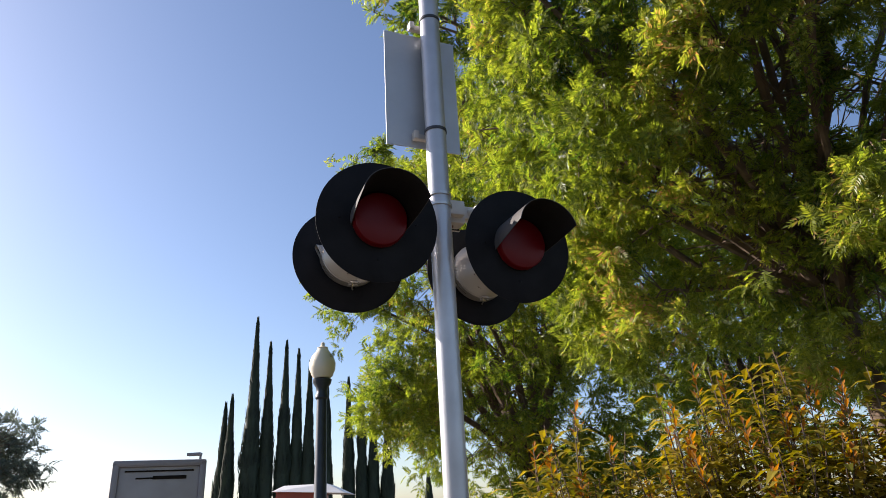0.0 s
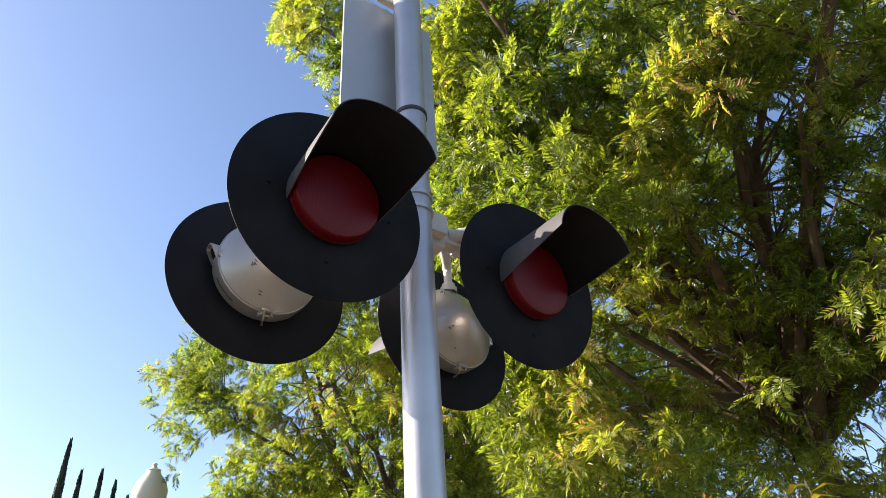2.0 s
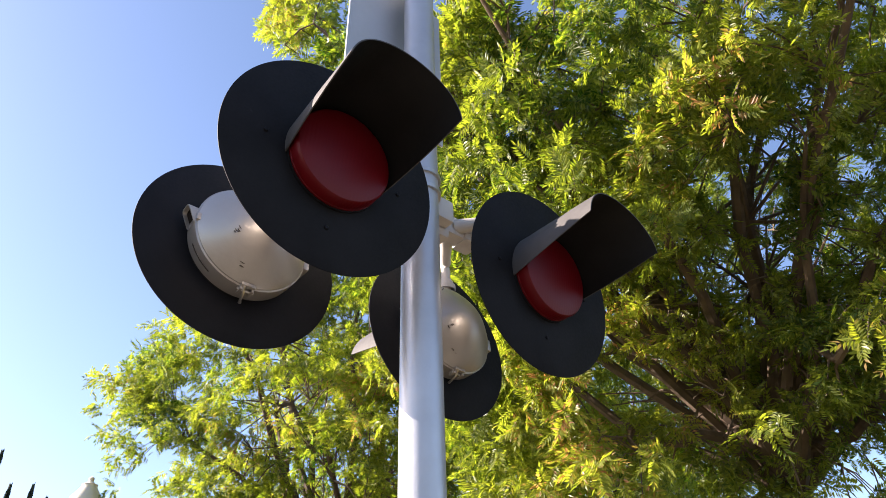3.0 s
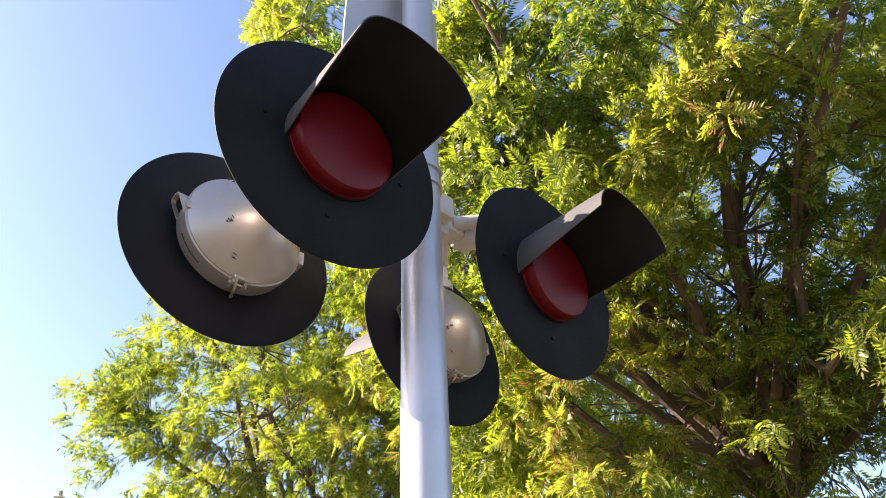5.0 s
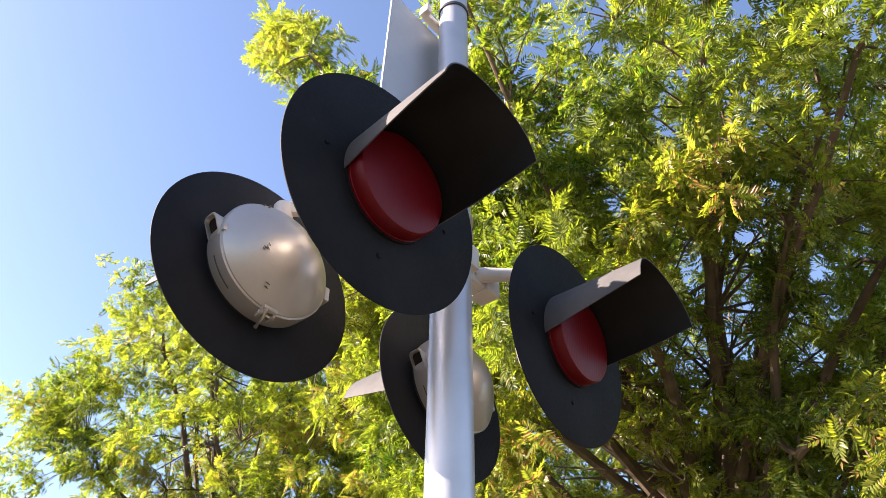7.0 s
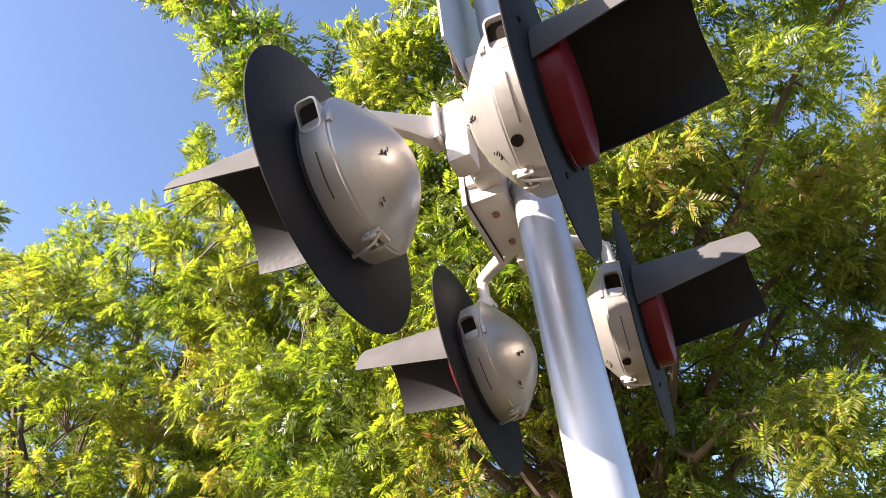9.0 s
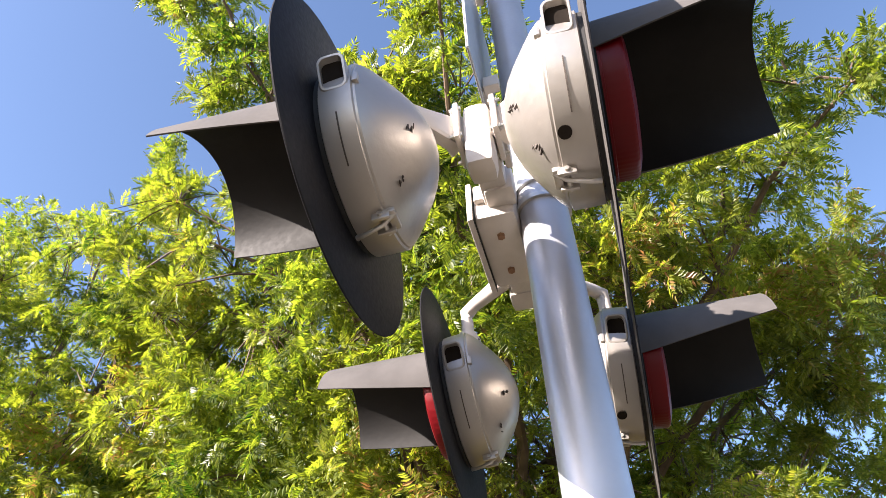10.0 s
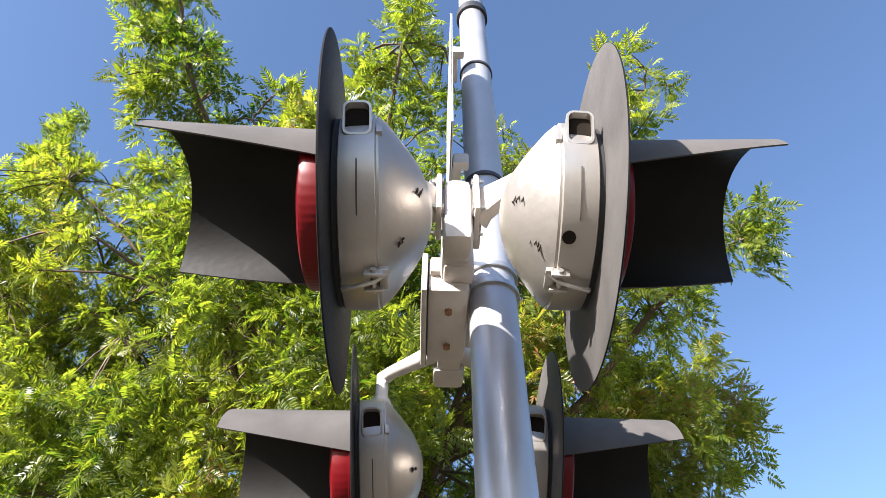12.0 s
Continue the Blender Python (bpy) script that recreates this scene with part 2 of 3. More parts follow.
fitting = arm_part("end_fitting", build_fitting, None, "cast end fitting with bolted flanges")
for y in (-0.040, 0.040):
    b = bmesh.new()
    box(b, (-0.245, y, 0.0), (0.092, 0.012, 0.124), 0.005)
    bmesh.ops.transform(b, matrix=ARM, verts=b.verts[:])
    part("flange", b, M_ARM, fitting)
    for x in (-0.280, -0.210):
        for z in (-0.048, 0.048):
            b = bmesh.new()
            lathe(b, [(-0.010, 0.0), (-0.010, 0.007), (0.010, 0.007), (0.010, 0.004), (0.016, 0.004), (0.016, 0.0)], 6, "X")
            turn = pose(0, 0, 0, 0, 0, 90 if y > 0 else -90)
            bmesh.ops.transform(b, matrix=ARM @ Matrix.Translation((x, y, z)) @ turn, verts=b.verts[:])
            part("bolt", b, M_STEEL, fitting, "steel flange bolt")


def build_junction(b):
    box(b, (0.06, 0.012, -0.016), (0.25, 0.098, 0.115), 0.018)
    box(b, (0.06, 0.067, -0.016), (0.265, 0.014, 0.128), 0.005)
    box(b, (-0.085, -0.01, -0.004), (0.06, 0.07, 0.085), 0.012)
    box(b, (-0.07, 0.03, 0.0), (0.02, 0.05, 0.05), 0.006)


arm_part("junction_box", build_junction)
# thin dark strip drawn for the split line at the cover
arm_part("cover_seam", lambda b: box(b, (0.06, 0.0605, -0.016), (0.258, 0.003, 0.121), 0.0), M_GASKET, "dark seam under the box cover")
for x in (0.0, 0.12):
    b = bmesh.new()
    lathe(b, [(-0.082, 0.0), (-0.082, 0.009), (-0.070, 0.010), (-0.070, 0.0)], 6, "Z", (x, 0.01, 0))
    bmesh.ops.transform(b, matrix=ARM, verts=b.verts[:])
    part("bolt", b, M_RUST, signal, "rusty bolt head")


def build_clamp(b):
    box(b, (0.09, -0.056, 0.0), (0.15, 0.05, 0.085), 0.01)


arm_part("clamp", build_clamp)
for z in (2.915, 2.975):
    bm = bmesh.new()
    torus_band(bm, (0, 0, z), PR, 0.014, 0.008)
    part("u_bolt", bm, M_STEEL, signal, "steel clamp band")
bm = bmesh.new()
tube(bm, [in_arm(-0.25, 0.045, 0.03), in_arm(-0.24, 0.055, 0.10), in_arm(-0.1, 0.03, 0.12), in_arm(-0.02, 0.0, 0.06)], [0.009] * 4, 8)
part("conduit", bm, M_ARM, signal)

# sign on the rear of the post, seen from behind and edge-on
SIGN = pose(-0.06, 0.065, 3.70, 0, 0, 22.5)
bm = bmesh.new()
box(bm, (0, 0.018, 0), (0.445, 0.003, 0.77), 0.0)
bmesh.ops.transform(bm, matrix=SIGN, verts=bm.verts[:])
sign = part("sign_panel", bm, M_SIGNBACK, signal, "bare aluminium sign seen from behind")
bm = bmesh.new()
box(bm, (0, 0.0225, 0), (0.445, 0.002, 0.77), 0.0)
bmesh.ops.transform(bm, matrix=SIGN, verts=bm.verts[:])
part("sign_face", bm, M_SIGNFACE, sign, "pale sign face")
for z in (0.43, -0.325):
    bm = bmesh.new()
    box(bm, (0.0, 0.004, z), (0.11, 0.03, 0.035), 0.006)
    box(bm, (-0.06, -0.01, z), (0.03, 0.045, 0.05), 0.006)
    bmesh.ops.transform(bm, matrix=SIGN, verts=bm.verts[:])
    part("sign_bracket", bm, M_ARM, signal, "weathered grey sign bracket")


# ---------------------------------------------------------------- flashing lamps
HOOD_R = 0.138
HOOD_L = 0.305


def hood_mesh(b):
    """A snoot open below: a bent sheet with thickness, its mouth cut back on top to fit the camera's view."""
    n, span, th = 36, radians(104), 0.003
    xs = [0.0, 0.03, 0.06, 0.09, 0.14, 0.20, 0.26, HOOD_L]
    grid = []
    for side in (0, 1):
        rows = []
        for x in xs:
            row = []
            for i in range(n + 1):
                a = -span + 2 * span * i / n
                s = radians(105 - 27 * x / HOOD_L)
                a = a * s / span
                r = HOOD_R + 0.018 * x / HOOD_L + (th if side else 0.0)
                cut = 1.0 - 0.07 * max(0.0, math.cos(a)) ** 2
                row.append(b.verts.new((x * cut + 0.004, r * math.sin(a), r * math.cos(a))))
            rows.append(row)
        grid.append(rows)
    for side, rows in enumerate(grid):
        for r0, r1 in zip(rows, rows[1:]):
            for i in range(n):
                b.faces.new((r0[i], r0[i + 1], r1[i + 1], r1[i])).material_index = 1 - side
    for k in (0, -1):
        for i in range(n):
            b.faces.new((grid[0][k][i], grid[0][k][i + 1], grid[1][k][i + 1], grid[1][k][i]))
    for e in (0, n):
        for r0, r1, s0, s1 in zip(grid[0], grid[0][1:], grid[1], grid[1][1:]):
            b.faces.new((r0[e], r1[e], s1[e], s0[e]))


# the housing's outline: distance behind the disc and radius
DOME = [(-0.010, 0.160), (-0.012, 0.1645), (-0.030, 0.1660), (-0.067, 0.1670), (-0.069, 0.1625), (-0.073, 0.1625), (-0.076, 0.1600), (-0.088, 0.1490),
        (-0.108, 0.1240), (-0.127, 0.0985), (-0.141, 0.0760), (-0.152, 0.0500), (-0.159, 0.0250), (-0.161, 0.0)]


def dome_at(r):
    """Where the dome has radius r, and its slope there in degrees."""
    for (xa, ra), (xb, rb) in zip(DOME[6:], DOME[7:]):
        if rb <= r <= ra:
            return xa + (xb - xa) * (ra - r) / (ra - rb), math.degrees(math.atan2(ra - rb, xa - xb))
    return DOME[6][0], 45.0


def rounded_loop(hx, hz, corner, n=5):
    pts = []
    for cx, cz, a0 in ((hx - corner, hz - corner, 0), (-hx + corner, hz - corner, 90), (-hx + corner, -hz + corner, 180), (hx - corner, -hz + corner, 270)):
        for k in range(n + 1):
            a = radians(a0 + 90 * k / n)
            pts.append((cx + corner * math.cos(a), cz + corner * math.sin(a)))
    return pts


BOSS_X, BOSS_Z = -0.040, 0.010


def rounded_plate(b, side, y, hx, hz, corner):
    b.faces.new([b.verts.new((BOSS_X + x, side * (y + 0.45 * z), BOSS_Z + z)) for x, z in rounded_loop(hx, hz, corner)])


def sight_boss(side):
    b = bmesh.new()
    outer, inner = rounded_loop(0.0235, 0.0310, 0.012), rounded_loop(0.0190, 0.0265, 0.010)
    loops = [[b.verts.new((BOSS_X + x, side * (y + lean * z), BOSS_Z + z)) for x, z in pts]
             for pts, y, lean in ((outer, 0.150, 0.0), (outer, 0.177, 0.45), (rounded_loop(0.0225, 0.0300, 0.012), 0.179, 0.45), (inner, 0.179, 0.45), (inner, 0.166, 0.45))]
    for l0, l1 in zip(loops, loops[1:]):
        for k in range(len(l0)):
            q = (k + 1) % len(l0)
            b.faces.new((l0[k], l0[q], l1[q], l1[k]))
    box(b, (BOSS_X - 0.034, side * 0.160, BOSS_Z - 0.012), (0.010, 0.014, 0.022), 0.002)
    return b


def crossing_lamp(m, side, label, seed):
    """side: +1 where the sight window looks to the lamp's left."""
    rnd = random.Random(seed)
    lamp = thing("crossing_lamp", m, label, "signal lamp", "four flashing lamps of the crossing signal")
    b = bmesh.new()
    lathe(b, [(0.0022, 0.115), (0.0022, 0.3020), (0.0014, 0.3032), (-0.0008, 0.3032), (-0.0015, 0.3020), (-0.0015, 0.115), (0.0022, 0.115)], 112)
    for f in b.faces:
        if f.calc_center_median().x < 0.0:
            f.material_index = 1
    # backs towards the sun get the lighter copy, sunlight put into the colour
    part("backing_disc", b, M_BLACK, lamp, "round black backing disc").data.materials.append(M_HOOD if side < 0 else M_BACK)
    b = bmesh.new()
    lathe(b, DOME, 80)
    part("housing", b, M_HOUSING, lamp, "silver painted domed lamp housing")
    b = bmesh.new()
    lathe(b, [(-0.002, 0.12), (-0.002, 0.160), (-0.012, 0.160), (-0.012, 0.12), (-0.002, 0.12)], 64)
    part("gasket", b, M_GASKET, lamp, "black rubber gasket")
    # pressed seam on the door ring
    b = bmesh.new()
    a0 = 0.0 if side > 0 else math.pi
    for k in range(10):
        a = a0 - side * radians(26 + 3.0 * k)
        box(b, (-0.040, 0.1665 * math.cos(a), 0.1665 * math.sin(a)), (0.0022, 0.0034, 0.010), 0, pose(0, 0, 0, math.degrees(a), 0, 0))
    part("seam", b, M_SCRATCH, lamp, "dark seam in the door ring")
    if side < 0:
        b = bmesh.new()
        a = a0 - side * radians(64)
        lathe(b, [(0.166, 0.0), (0.166, 0.011), (0.1695, 0.011), (0.1695, 0.008), (0.1685, 0.0)], 14, "X", (0, 0, 0))
        bmesh.ops.transform(b, matrix=pose(-0.055, 0, 0) @ pose(0, 0, 0, math.degrees(a), 0, 0) @ pose(0, 0, 0, 0, 0, 90), verts=b.verts[:])
        part("vent_plug", b, M_DARK, lamp, "brown vent plug")
    # shallow fluted lens
    b = bmesh.new()
    lathe(b, [(0.003, 0.134), (0.014, 0.134), (0.015, 0.1325), (0.044, 0.1325), (0.051, 0.128), (0.057, 0.106), (0.061, 0.06), (0.063, 0.0)], 64)
    part("lens", b, M_LENS, lamp, "red glass lens")
    for ang in (0, 180, 270):
        b = bmesh.new()
        lathe(b, [(0.002, 0.006), (0.005, 0.006), (0.007, 0.004), (0.007, 0.0)], 8, "X", (0, 0.192 * math.cos(radians(ang)), 0.192 * math.sin(radians(ang))))
        part("bolt", b, M_BACK, lamp, "dark bolt head")
    b = bmesh.new()
    lathe(b, [(0.002, 0.1345), (0.010, 0.1345), (0.010, 0.1372), (0.002, 0.1372), (0.002, 0.1345)], 56)
    part("lens_ring", b, M_BLACK, lamp, "black ring round the lens")
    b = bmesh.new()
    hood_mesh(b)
    # inner faces take the darker copy with the hood's shade painted in
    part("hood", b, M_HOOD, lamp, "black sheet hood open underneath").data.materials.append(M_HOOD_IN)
    # sight window on the side: a rounded boss, its shaded depth put into a dark pane
    win = part("sight_window", sight_boss(side), M_HOUSING, lamp, "small rounded side window")
    b = bmesh.new()
    rounded_plate(b, side, 0.1680, 0.0190, 0.0265, 0.010)
    part("pane", b, M_DARK, win, "pane darkened for the window's shaded depth")
    # door latch under the ring: two lugs, a pivot and a short lever
    b = bmesh.new()
    for y in (-0.016, 0.016):
        box(b, (-0.062, y, -0.170), (0.030, 0.007, 0.020), 0.002)
    box(b, (-0.078, 0.0, -0.166), (0.014, 0.040, 0.010), 0.002)
    part("latch", b, M_HOUSING, lamp, "latch lugs under the door ring")
    b = bmesh.new()
    tube(b, [(-0.062, -0.024, -0.172), (-0.062, 0.024, -0.172)], [0.0045, 0.0045], 10)
    tube(b, [(-0.084, side * 0.012, -0.166), (-0.062, side * 0.004, -0.180), (-0.030, -side * 0.004, -0.182), (-0.014, -side * 0.010, -0.178)], [0.0045, 0.0038, 0.0036, 0.0050], 8)
    part("latch_lever", b, M_STEEL, lamp, "worn steel latch lever")
    # hinge lug at the far side
    b = bmesh.new()
    box(b, (-0.045, -side * 0.172, -0.01), (0.05, 0.018, 0.045), 0.005)
    part("hinge", b, M_HOUSING, lamp)
    # scratched places on the dome, each a few short dark strokes
    for ang, rr, count in ((-34, 0.090, 6), (-72, 0.128, 4), (62, 0.142, 3)):
        b = bmesh.new()
        for k in range(count):
            a = radians(ang) + rnd.uniform(-0.07, 0.07)
            r = rr + rnd.uniform(-0.012, 0.012)
            x, slope = dome_at(r)
            a = a if side > 0 else math.pi - a
            turn = pose(0, 0, 0, math.degrees(a), 0, 0) @ pose(0, 0, 0, 0, 0, -slope)
            box(b, (x, r * math.cos(a), r * math.sin(a)), (0.007 + 0.012 * rnd.random(), 0.0012, 0.002 + 0.0035 * rnd.random()), 0, turn @ pose(0, 0, 0, 0, rnd.uniform(20, 70), 0))
        part("paint_chip", b, M_SCRATCH, lamp, "dark scratches in the paint")
    return lamp


def taper_arm(b, p0, p1):
    """A cast arm, deep at its flange and slim at the lamp, with a rounded section."""
    d = (p1 - p0)
    side_way = d.cross(Vector((0, 0, 1))).normalized()
    rings = []
    for t, w, up, down in ((0.0, 0.050, 0.044, 0.058), (0.10, 0.034, 0.040, 0.050), (0.45, 0.030, 0.030, 0.030), (0.85, 0.030, 0.022, 0.020), (1.0, 0.034, 0.020, 0.018)):
        p = p0.lerp(p1, t)
        rings.append([b.verts.new(p + side_way * x * w * 0.5 + Vector((0, 0, z))) for x, z in
                      ((-1, up - 0.006), (-0.7, up), (0.7, up), (1, up - 0.006), (1, 0.006 - down), (0.7, -down), (-0.7, -down), (-1, 0.006 - down))])
    for r0, r1 in zip(rings, rings[1:]):
        for q in range(8):
            b.faces.new((r0[q], r0[(q + 1) % 8], r1[(q + 1) % 8], r1[q]))
    b.faces.new(rings[0])
    b.faces.new(rings[-1][::-1])


LAMPS = [
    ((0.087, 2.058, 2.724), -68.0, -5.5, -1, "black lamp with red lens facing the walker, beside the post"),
    ((-0.109, 2.455, 2.694), 113.0, -3.0, 1, "black lamp facing away, silver housing towards the walker"),
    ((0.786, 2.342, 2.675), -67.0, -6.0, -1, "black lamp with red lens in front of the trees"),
    ((0.580, 2.754, 2.667), 113.8, -4.5, 1, "black lamp facing the trees, partly behind the post"),
]
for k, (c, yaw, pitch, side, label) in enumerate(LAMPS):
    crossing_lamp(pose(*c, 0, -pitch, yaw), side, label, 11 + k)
    # hanger from the crossarm's end to the top of the lamp
    n = Vector((math.cos(radians(yaw)), math.sin(radians(yaw)), 0))
    elbow = Vector(c) - 0.042 * n - POST
    if k < 2:
        end = in_arm(-0.245, -0.046 if k == 0 else 0.046, 0.004)
        elbow.z = c[2] + 0.196
        bm = bmesh.new()
        taper_arm(bm, end, elbow)
        hanger = part("hanger_arm", bm, M_ARM, signal, "tapered grey-painted hanger arm")
        bm = bmesh.new()
        z0 = c[2] + 0.150
        lathe(bm, [(z0, 0.030), (z0 + 0.022, 0.031), (z0 + 0.026, 0.026), (z0 + 0.052, 0.027), (z0 + 0.062, 0.022), (z0 + 0.066, 0.0)], 20, "Z", (elbow.x, elbow.y, 0))
        part("hanger_cap", bm, M_ARM, hanger)
    else:
        end = in_arm(0.22, -0.02 if k % 2 == 0 else 0.02, 0.0)
        elbow.z = end.z + 0.012
        d = (end - elbow).normalized()
        bm = bmesh.new()
        tube(bm, [end, end + 0.5 * (elbow - end), elbow + 0.03 * d, elbow + Vector((0, 0, -0.008)), (elbow.x, elbow.y, elbow.z - 0.035), (elbow.x, elbow.y, c[2] + 0.160)],
             [0.027, 0.021, 0.018, 0.021, 0.017, 0.017], 14)
        hanger = part("hanger_arm", bm, M_ARM, signal)
        bm = bmesh.new()
        lathe(bm, [(c[2] + 0.160, 0.028), (c[2] + 0.160, 0.034), (c[2] + 0.178, 0.034), (c[2] + 0.182, 0.028), (c[2] + 0.196, 0.026), (c[2] + 0.198, 0.018)], 20, "Z", (elbow.x, elbow.y, 0))
        part("hanger_nut", bm, M_ARM, hanger)


# ---------------------------------------------------------------- trees
def compound_leaf(rs):
    """A pinnate leaf of unit length, stem along +x, arching down; leaflets as folded lances. Returns verts, faces."""
    V, Fc = [], []
    pairs = 7
    for j in range(pairs + 1):
        t = 0.20 + 0.72 * j / pairs
        for sgn in ((1, -1) if j < pairs else (0,)):
            L = (0.31 - 0.12 * abs(t - 0.45)) * (0.85 + 0.3 * rs.random_sample())
            w = L * (0.15 + 0.04 * rs.random_sample())
            ang = sgn * (1.10 + 0.25 * rs.random_sample() - 0.35 * t)
            dx, dy = math.cos(ang), math.sin(ang)
            px, py = -dy, dx
            x = t - 0.12 * t ** 3
            dz = -0.42 * t ** 2.2
            fold = 0.03 + 0.03 * rs.random_sample()
            drop = L * (0.25 + 0.35 * rs.random_sample())
            b0 = len(V)
            V += [(x, 0, dz), (x + dx * L * 0.42 + px * w, dy * L * 0.42 + py * w, dz - drop * 0.30 + fold * L), (x + dx * L, dy * L, dz - drop), (x + dx * L * 0.42 - px * w, dy * L * 0.42 - py * w, dz - drop * 0.30 + fold * L)]
            Fc.append((b0, b0 + 1, b0 + 2, b0 + 3))
    return np.array(V), np.array(Fc)


def tri_noise(p, s, seed):
    return noise.noise(Vector(p) * s + Vector((seed * 7.1, seed * 3.3, seed * 1.7)))


def leafy_tree(base, crown_c, crown_r, seed, sprays, leaves_per, leaf_len, label, mat_leaf, gap=0.0, trunk_r=0.16, lobes=()):
    rs = np.random.RandomState(seed)
    rnd = random.Random(seed)
    base = Vector(base)
    tree = thing("tree", Matrix.Translation(base), label, "tree", "trees behind the signal")
    cc = Vector(crown_c) - base
    cr = crown_r
    # limbs: from the trunk to points spread through the crown
    bm = bmesh.new()
    fork = Vector((cc.x * 0.3, cc.y * 0.3, max(1.6, cc.z - cr[2] * 0.75)))
    tube(bm, [(0, 0, 0), (0.02, 0.01, 0.25), fork * 0.55 + Vector((0.05, -0.03, 0)), fork], [trunk_r * 1.5, trunk_r * 1.1, trunk_r * 0.95, trunk_r * 0.85], 12)
    part("trunk", bm, M_BARK, tree)
    nodes = [(fork.copy(), trunk_r * 0.6)]
    tips = []
    lobes = [(Vector(c) - base, r) for c, r in lobes]
    for i in range(16 + len(lobes)):
        bmb = bmesh.new()
        a = 2 * math.pi * (i * 0.618 + rnd.random() * 0.1)
        el = rnd.uniform(-0.15, 1.0)
        tgt = cc + Vector((cr[0] * math.cos(a) * math.cos(el), cr[1] * math.sin(a) * math.cos(el), cr[2] * math.sin(el))) * rnd.uniform(0.7, 0.95)
        if i >= 16:
            tgt = lobes[i - 16][0]
        pts, rad = [], []
        for s in range(7):
            t = s / 6
            p = fork.lerp(tgt, t) + Vector((0, 0, 0.9 * t * (1 - t)))
            if s:
                p += Vector((rnd.uniform(-1, 1), rnd.uniform(-1, 1), rnd.uniform(-1, 1))) * 0.13
            pts.append(p)
            rad.append(trunk_r * 0.45 * (1 - t) ** 0.8 + 0.008)
        tube(bmb, pts, rad, 7)
        for s in range(1, 7):
            nodes.append((pts[s], rad[s]))
            for q in range(4):
                f = pts[s] + Vector((rnd.gauss(0, 1), rnd.gauss(0, 1), rnd.gauss(0.2, 0.8))).normalized() * (rnd.uniform(0.5, 1.1) if i < 16 else rnd.uniform(0.15, 0.3))
                mid = pts[s].lerp(f, 0.5) + Vector((0, 0, 0.06))
                tube(bmb, [pts[s], mid, f], [min(rad[s] * 0.5, 0.018), 0.009, 0.005], 5)
                nodes.append((mid, 0.01))
                nodes.append((f, 0.006))
                if s >= 3:
                    tips.append(np.array(f))
        part("limb", bmb, M_BARK, tree)
    npos = np.array([p for p, _ in nodes])
    # sprays of leaves in the crown, thinned by noise so that sky shows between them
    share, weights = 0.0, None
    if lobes:
        sizes = np.array([(r[0] * r[1] * r[2]) ** 0.86 for _, r in lobes])
        weights = np.cumsum(sizes) / sizes.sum()
        share = 0.9 * sizes.sum() / (sizes.sum() + (cr[0] * cr[1] * cr[2]) ** 0.86)
    pts = [p for p in tips if p[2] > 1.0]
    while len(pts) < sprays:
        v = rs.normal(size=3)
        v /= np.linalg.norm(v)
        r = rs.uniform(0.05, 1.0) ** 0.36
        u = rs.uniform()
        own = (cc, cr)
        if lobes and u < share:
            own = lobes[min(len(lobes) - 1, int(np.searchsorted(weights, u / share)))]
        p = np.array(own[0]) + v * r * np.array(own[1])
        lump = tri_noise(p, 0.75, seed) + 0.5 * tri_noise(p, 1.7, seed + 1)
        edge = 1.0 + 0.30 * tri_noise(v * 1.6, 1.3, seed + 2) + 0.32 * tri_noise(v * 4.0, 1.0, seed + 3)
        if r > edge or lump < gap + rs.uniform(-0.14, 0.06):
            continue
        if p[2] < 1.0:
            continue
        pts.append(p)
    shapes = [compound_leaf(rs) for _ in range(8)]
    VV, FF, nv = [], [], 0
    TV, TF = [], []
    for p in pts:
        k = int(np.argmin(((npos - p) ** 2).sum(1)))
        q = npos[k]
        out = p - np.array(cc)
        d = p - q
        L = np.linalg.norm(d)
        if L > 1.1:
            continue
        if 0.05 < L < 0.55:
            mid = (p + q) / 2 + np.array((0, 0, 0.05))
            b0 = len(TV)
            for c0, r0 in ((q, 0.008), (mid, 0.006), (p, 0.003)):
                for k3 in range(3):
                    TV.append((c0[0] + r0 * math.cos(2.1 * k3), c0[1] + r0 * math.sin(2.1 * k3), c0[2]))
            for g in (0, 3):
                for k3 in range(3):
                    TF.append((b0 + g + k3, b0 + g + (k3 + 1) % 3, b0 + g + 3 + (k3 + 1) % 3, b0 + g + 3 + k3))
        d = d / (L + 1e-6) * 0.5 + out / (np.linalg.norm(out) + 1e-6) * 0.5 + rs.normal(size=3) * 0.3
        d /= np.linalg.norm(d)
        d1 = np.cross(d, (0.3, 0.2, 1.0))
        d1 /= np.linalg.norm(d1)
        d2 = np.cross(d, d1)
        for j in range(leaves_per):
            # leaves stand round the twig and droop
            turn = 2.4 * j + rs.uniform(-0.4, 0.4)
            e = d * 0.45 + math.cos(turn) * d1 + math.sin(turn) * d2 + rs.normal(size=3) * 0.22
            e[2] += 0.12
            e /= np.linalg.norm(e)
            up = np.array((rs.normal() * 0.75, rs.normal() * 0.75, 0.8))
            y = np.cross(up, e)
            y /= np.linalg.norm(y)
            z = np.cross(e, y)
            s = leaf_len * rs.uniform(0.7, 1.2)
            org = p + d * (0.16 * j / leaves_per - 0.10) + rs.normal(size=3) * 0.015
            V, Fc = shapes[rs.randint(8)]
            VV.append(org + s * (V[:, :1] * e + V[:, 1:2] * y + V[:, 2:] * z))
            FF.append(Fc + nv)
            nv += len(V)
    tagged(mesh_part("twig", TV, TF, M_BARK, tree), kind="stuff")
